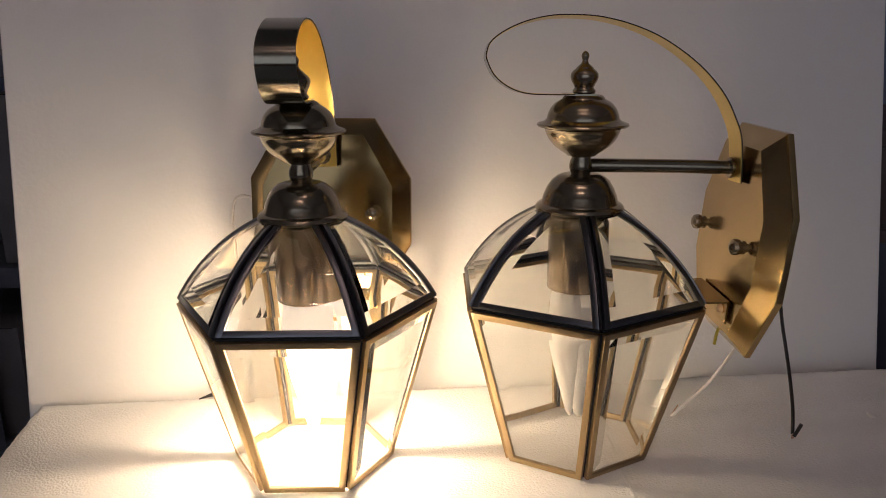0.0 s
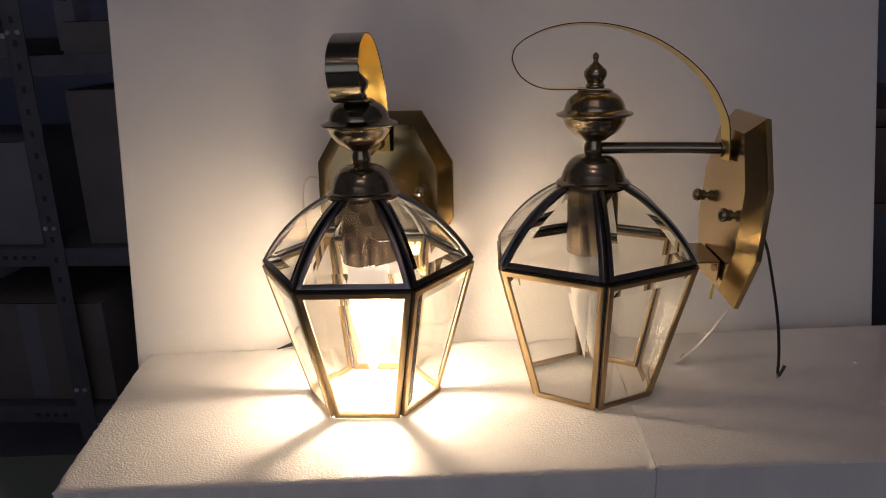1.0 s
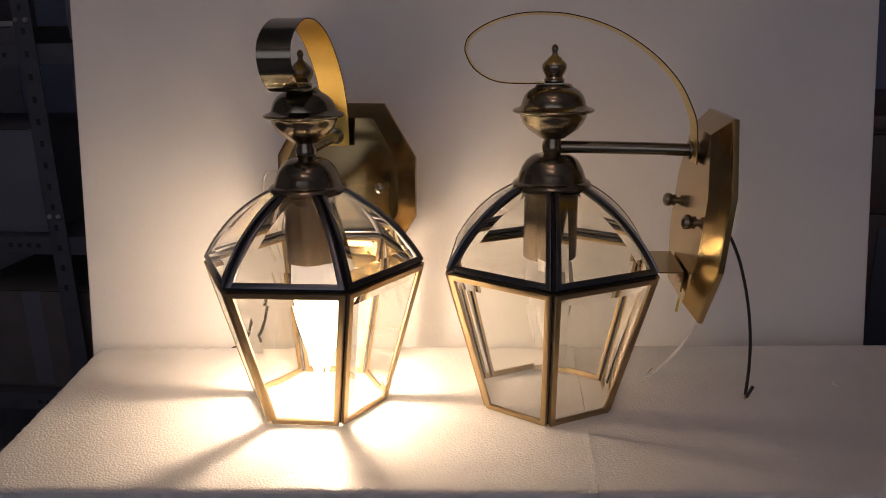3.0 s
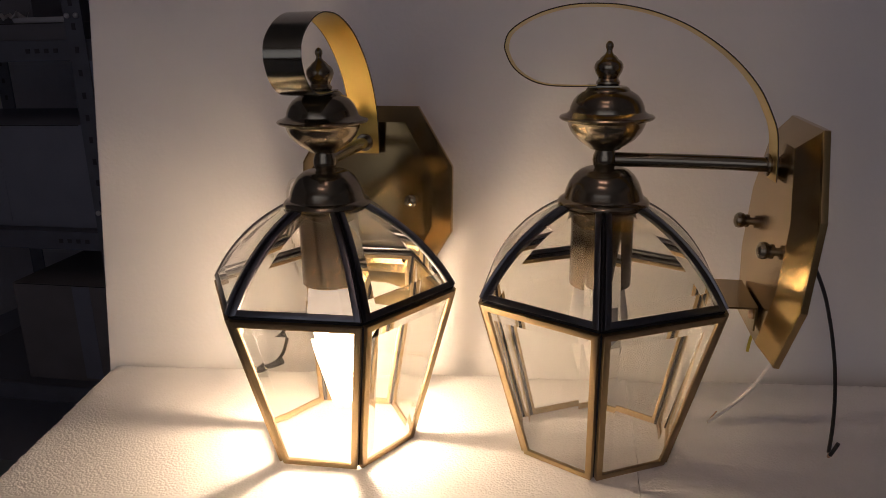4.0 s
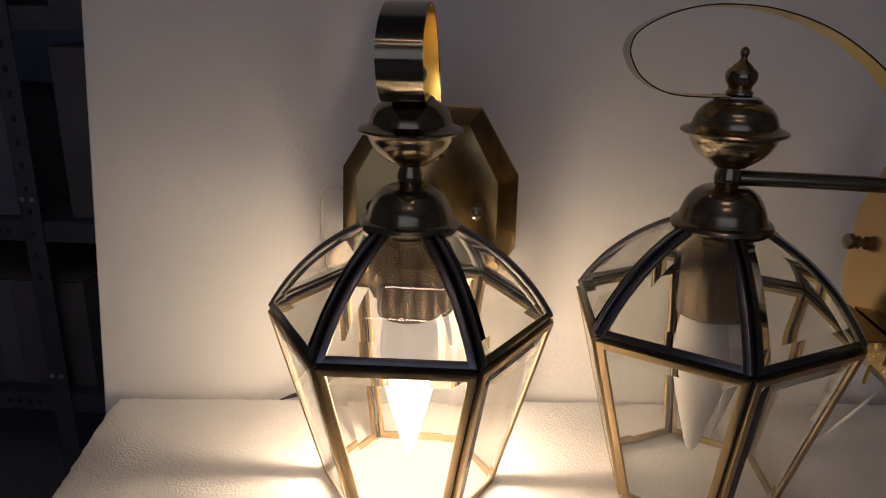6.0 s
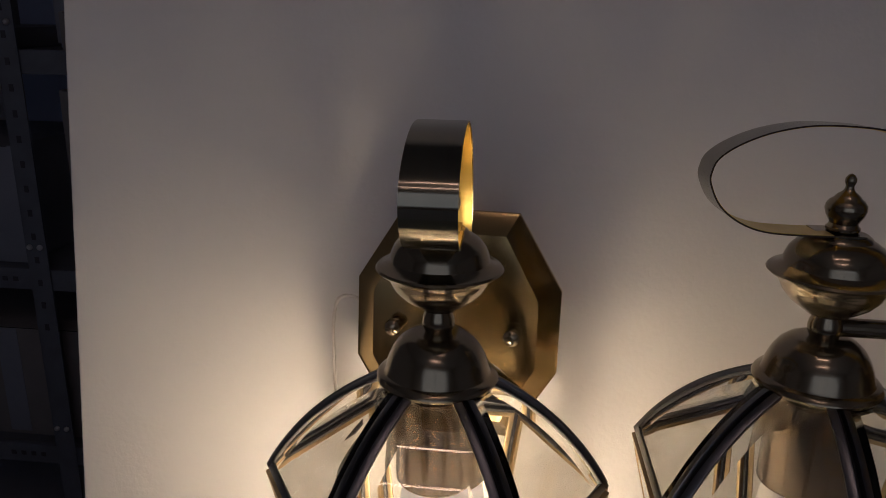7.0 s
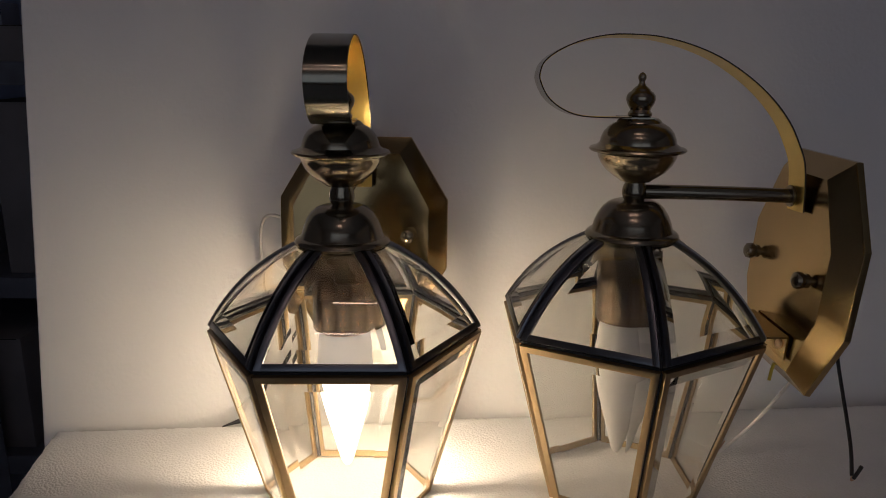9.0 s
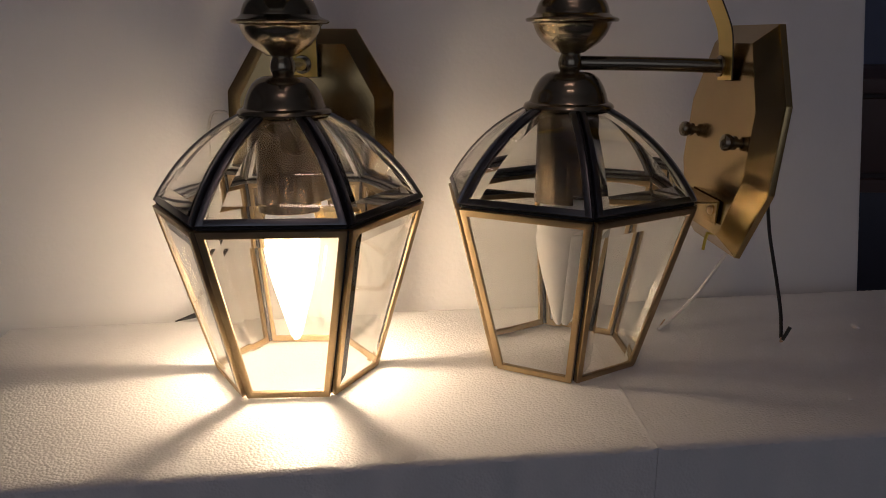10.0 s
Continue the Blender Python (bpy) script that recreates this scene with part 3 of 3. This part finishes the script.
def bulb(m, glowing):
    t = thing("light_bulb", "glowing warm white candle bulb in the lantern" if glowing else "unlit white candle bulb in the lantern", "light bulb", m, "candle bulbs")
    part("bulb_base", lathe([(0.013, 0.1262), (0.0150, 0.1240), (0.0168, 0.1180), (0.0182, 0.1080), (0.0190, 0.0985), (0.0191, 0.0950), (0.0186, 0.0946), (0.0, 0.0946)], 40), BASE_GLOW if glowing else BULB_WHITE, t, "white plastic bulb base with a faint added glow" if glowing else "white plastic bulb base")
    part("diffuser", lathe([(0.0, 0.0944), (0.0186, 0.0944), (0.0188, 0.0900), (0.0181, 0.0830), (0.0163, 0.0730), (0.0138, 0.0620), (0.0108, 0.0510), (0.0079, 0.0405), (0.0054, 0.0310), (0.0036, 0.0250), (0.0018, 0.0222), (0.0, 0.0215)], 40), BULB_LIT if glowing else BULB_WHITE, t, "glowing tapered diffuser" if glowing else "white tapered diffuser")
    return t


bulb(A_POSE, True)
bulb(B_POSE, False)


# ---- loose wires of the lanterns ----
def to_local(m, pts):
    inv = m.inverted()
    return [inv @ Vector(p) for p in pts]


def wire(parent, m, pts, material, name, label, bare=None, radius=0.0013):
    w = part(name, tube(curve_through(to_local(m, pts), 8), radius, 10), material, parent, label)
    if bare:
        part("bare_end", tube(curve_through(to_local(m, bare), 5), radius * 0.45, 8), COPPER, w, "bare copper strand")
    return w


wire(unlit, B_POSE, [(0.312, 0.052, 0.152), (0.3235, 0.056, 0.142), (0.3340, 0.067, 0.120), (0.3415, 0.081, 0.098), (0.3463, 0.0868, 0.0800), (0.3489, 0.0802, 0.0620), (0.3487, 0.0645, 0.0456), (0.3459, 0.0442, 0.0321), (0.3427, 0.0295, 0.0200)], WIRE_BLACK, "black_wire", "black insulated lead ending in a hook",
     [(0.3427, 0.0293, 0.0200), (0.3424, 0.0292, 0.0168), (0.3438, 0.0288, 0.0176)])
wire(unlit, B_POSE, [(0.3436, 0.0287, 0.0185), (0.3455, 0.0283, 0.0232), (0.3474, 0.0279, 0.0284)], WIRE_BLACK, "wire_hook", "bent back end of the black lead")
wire(unlit, B_POSE, [(0.312, 0.050, 0.148), (0.3195, 0.050, 0.128), (0.3205, 0.058, 0.104), (0.3150, 0.070, 0.078), (0.3060, 0.0800, 0.0529), (0.2948, 0.0880, 0.0291), (0.2804, 0.0890, 0.0110), (0.2680, 0.0840, 0.0020)], WIRE_WHITE, "white_wire", "white insulated lead resting on the foam",
     [(0.2682, 0.0840, 0.0018), (0.2700, 0.0880, 0.0030), (0.2745, 0.0935, 0.0070)])
wire(unlit, B_POSE, [(0.2935, 0.050, 0.098), (0.2900, 0.0500, 0.088), (0.2885, 0.0500, 0.078)], WIRE_YELLOW, "earth_wire", "short yellow-green earth lead", None, 0.0011)
wire(lit, A_POSE, [(-0.076, 0.1300, 0.160), (-0.0854, 0.1289, 0.1666), (-0.0938, 0.1273, 0.1679), (-0.0994, 0.1262, 0.1630), (-0.1021, 0.1256, 0.1467), (-0.1018, 0.1240, 0.1218), (-0.0994, 0.1200, 0.0984), (-0.090, 0.114, 0.080)], WIRE_WHITE, "white_wire", "white insulated lead looped beside the plate", None, 0.0013)
wire(lit, A_POSE, [(-0.050, 0.118, 0.105), (-0.074, 0.110, 0.076), (-0.089, 0.097, 0.052), (-0.0915, 0.087, 0.034), (-0.097, 0.086, 0.018), (-0.106, 0.087, 0.0065)], WIRE_BLACK, "black_wire", "black insulated lead resting on the foam", None, 0.0015)
part("wire_wedge", tube(curve_through(to_local(A_POSE, [(-0.101, 0.0890, 0.0085), (-0.108, 0.0865, 0.0045), (-0.116, 0.0825, 0.0026), (-0.1255, 0.0770, 0.0008)]), 5), 0.0040, 12, 0.0005), WIRE_BLACK, lit, "black tapered wedge at the lead's end")


# ---- dark storage behind the bench ----
def slotted_post(parent, x, y):
    bm = box(x, x + 0.045, y, y + 0.004, -0.85, 1.4)
    bm2 = box(x, x + 0.004, y, y + 0.045, -0.85, 1.4)
    post = part("post", bm, RACK, parent, smooth=0)
    part("post_flange", bm2, RACK, post, smooth=0)
    for i in range(26):
        z = -0.3 + i * 0.05
        # dark patch on the solid post stands for the shade in a slot
        part("slot", box(x + 0.017, x + 0.026, y - 0.0012, y - 0.0002, z, z + 0.014), SLOT_DARK, post, smooth=0)
    return post


rack = thing("storage_rack", "dark slotted-angle steel rack in the unlit room behind", "rack", pose(0, 0, 0, 0, 0, 6))
for x, y in ((-1.62, 1.05), (-0.985, 1.05), (-0.20, 1.05), (-1.62, 1.54), (-0.985, 1.54), (-0.20, 1.54)):
    slotted_post(rack, x, y)
for z in (-0.62, -0.20, 0.245, 0.66):
    part("rack_shelf", box(-1.60, -0.15, 1.075, 1.54, z + 0.02, z + 0.03, 0.002), RACK, rack)
    beam = part("rack_beam", box(-1.575, -0.20, 1.056, 1.074, z - 0.012, z + 0.034, 0.002), RACK, rack, "dark steel beam with end slots")
    for k in range(4):
        # slot shade again, as a dark patch on the beam
        part("slot", box(-1.10 + k * 0.024, -1.089 + k * 0.024, 1.0545, 1.0557, z + 0.006, z + 0.016), SLOT_DARK, beam, smooth=0)
    for x in (-0.974, -0.952):
        bm = lathe([(0.0, 0.0), (0.006, 0.0), (0.006, 0.003), (0.004, 0.006), (0.0, 0.007)], 10)
        bmesh.ops.transform(bm, matrix=pose(x, 1.0485, z + 0.085, 90, 0, 0), verts=bm.verts)
        part("bolt", bm, BOLT, rack, "bright zinc bolt head")


def carton(x0, x1, y0, y1, z0, z1, material, label):
    ob = part("carton", box(x0, x1, y0, y1, z0, z1, 0.004), material, None, at=pose(0, 0, 0, 0, 0, 6))
    part("tape", box((x0 + x1) / 2 - 0.025, (x0 + x1) / 2 + 0.025, y0 - 0.0012, y0 - 0.0002, z0 + 0.01, z1 - 0.004), PALE_BOX, ob, "pale packing tape", smooth=0)
    part("flap_seam", box(x0 + 0.01, x1 - 0.01, y0 - 0.0016, y0 - 0.0004, z1 - 0.0025, z1 - 0.001), GAP, ob, smooth=0)
    return tagged(ob, label, "box", "boxes on the rack")


carton(-0.88, -0.40, 1.10, 1.45, 0.276, 0.35, CARTON, "brown cardboard carton on the dark rack")
carton(-0.90, -0.40, 1.10, 1.45, -0.169, 0.20, CARTON, "brown cardboard carton on the dark rack")
carton(-1.55, -1.02, 1.10, 1.45, -0.169, 0.085, PALE_BOX, "wide grey cardboard box on the dark rack")
carton(-0.70, -0.35, 1.10, 1.45, 0.691, 0.95, CARTON, "brown cardboard carton on the dark rack")
carton(-1.30, -0.90, 1.10, 1.45, -0.589, -0.32, CARTON, "dark brown carton on the lower rack shelf")
carton(-0.74, -0.30, 1.10, 1.45, -0.589, -0.28, PALE_BOX, "grey cardboard box on the lower rack shelf")
carton(-1.52, -1.01, 1.09, 1.45, 0.276, 0.3175, TRAY, "flat dark grey box under the loose bits")
carton(-0.945, -0.905, 1.20, 1.28, 0.276, 0.40, PALE_BLUE, "small pale blue box on the rack shelf")

RACK_TURN = pose(0, 0, 0, 0, 0, 6)


def parts_tray():
    t = thing("parts_tray", "grey plastic tray with a slotted side on the rack", "tray", RACK_TURN @ pose(-1.26, 1.26, 0.318))
    part("tray_base", box(-0.11, 0.11, -0.10, 0.10, 0.0, 0.006, 0.001), TRAY, t)
    for x0, x1, y0, y1 in ((-0.11, 0.11, -0.106, -0.10), (-0.11, 0.11, 0.10, 0.106), (-0.116, -0.11, -0.106, 0.106), (0.11, 0.116, -0.106, 0.106)):
        part("tray_side", box(x0, x1, y0, y1, 0.0, 0.075, 0.0015), TRAY, t)
    # the slot's inner shade is a dark patch on the unpierced side
    part("hand_slot", box(-0.035, 0.035, -0.1072, -0.1062, 0.052, 0.062), GAP, t, "hand slot shown as a dark patch", smooth=0)


def crumpled_paper():
    rnd = random.Random(7)
    n, m = 9, 6
    bm = bmesh.new()
    v = [[bm.verts.new(((i / (n - 1) - 0.5) * 0.085, (j / (m - 1) - 0.5) * 0.05, 0.012 + 0.022 * abs(math.sin(i * 1.3 + j * 0.7)) + rnd.uniform(-0.006, 0.006))) for i in range(n)] for j in range(m)]
    for j in range(m - 1):
        for i in range(n - 1):
            bm.faces.new((v[j][i], v[j][i + 1], v[j + 1][i + 1], v[j + 1][i]))
    bmesh.ops.solidify(bm, geom=bm.faces[:], thickness=0.0012)
    low = min(w.co.z for w in bm.verts)
    bmesh.ops.translate(bm, vec=(0, 0, -low), verts=bm.verts)
    ob = part("crumpled_paper", bm, PAPER, None, smooth=0, at=RACK_TURN @ pose(-1.185, 1.115, 0.3178))
    return tagged(ob, "crumpled white paper scrap on the rack shelf", "paper")


def metal_strip():
    bm = box(-0.075, 0.075, -0.008, 0.008, 0, 0.012, 0.001)
    ob = part("metal_strip", bm, BOLT, None, at=RACK_TURN @ pose(-1.085, 1.115, 0.3178, 0, 0, 2))
    return tagged(ob, "short bright metal strip on the rack shelf", "metal strip")


parts_tray()
crumpled_paper()
metal_strip()

cab = thing("cabinet", "dark reddish-brown wooden cabinet in the unlit room", "cabinet", pose(0, 0, -0.85))
part("body", box(0.56, 1.70, 0.74, 1.16, 0.0, 0.985, 0.004), DARK_WOOD, cab)
part("top", box(0.54, 1.72, 0.715, 1.17, 0.985, 1.008, 0.004), DARK_WOOD, cab)
for x in (0.575, 1.14):
    part("drawer", box(x, x + 0.545, 0.722, 0.739, 0.865, 0.978, 0.003), DARK_WOOD, cab)
    door = part("door", box(x, x + 0.545, 0.722, 0.739, 0.06, 0.855, 0.003), DARK_WOOD, cab)
    part("door_panel", box(x + 0.05, x + 0.495, 0.7185, 0.7215, 0.11, 0.835, 0.001), PANEL_BLUE, door, "dark blue-black door panel")


CRUMBS = ((0.4265, 0.1037, 0.0024), (0.3713, -0.0247, 0.0012))


# ---- crumbs of foam lying on the blocks ----
def crumb(x, y, size, seed):
    rnd = random.Random(seed)
    bm = bmesh.new()
    bmesh.ops.create_icosphere(bm, subdivisions=2, radius=size)
    for v in bm.verts:
        v.co *= 1 + 0.35 * (rnd.random() - 0.5)
        v.co.x *= 1.8
        v.co.z *= 0.6
    ob = part("foam_crumb", bm, FOAM, None, at=pose(x, y, size * 0.5 - 0.0004, 0, 0, rnd.uniform(0, 180)), smooth=60)
    return tagged(ob, "small white crumb of polystyrene on the foam block", "foam crumb", "loose foam crumbs")


for i, (x, y, size) in enumerate(CRUMBS):
    crumb(x, y, size, 40 + i)
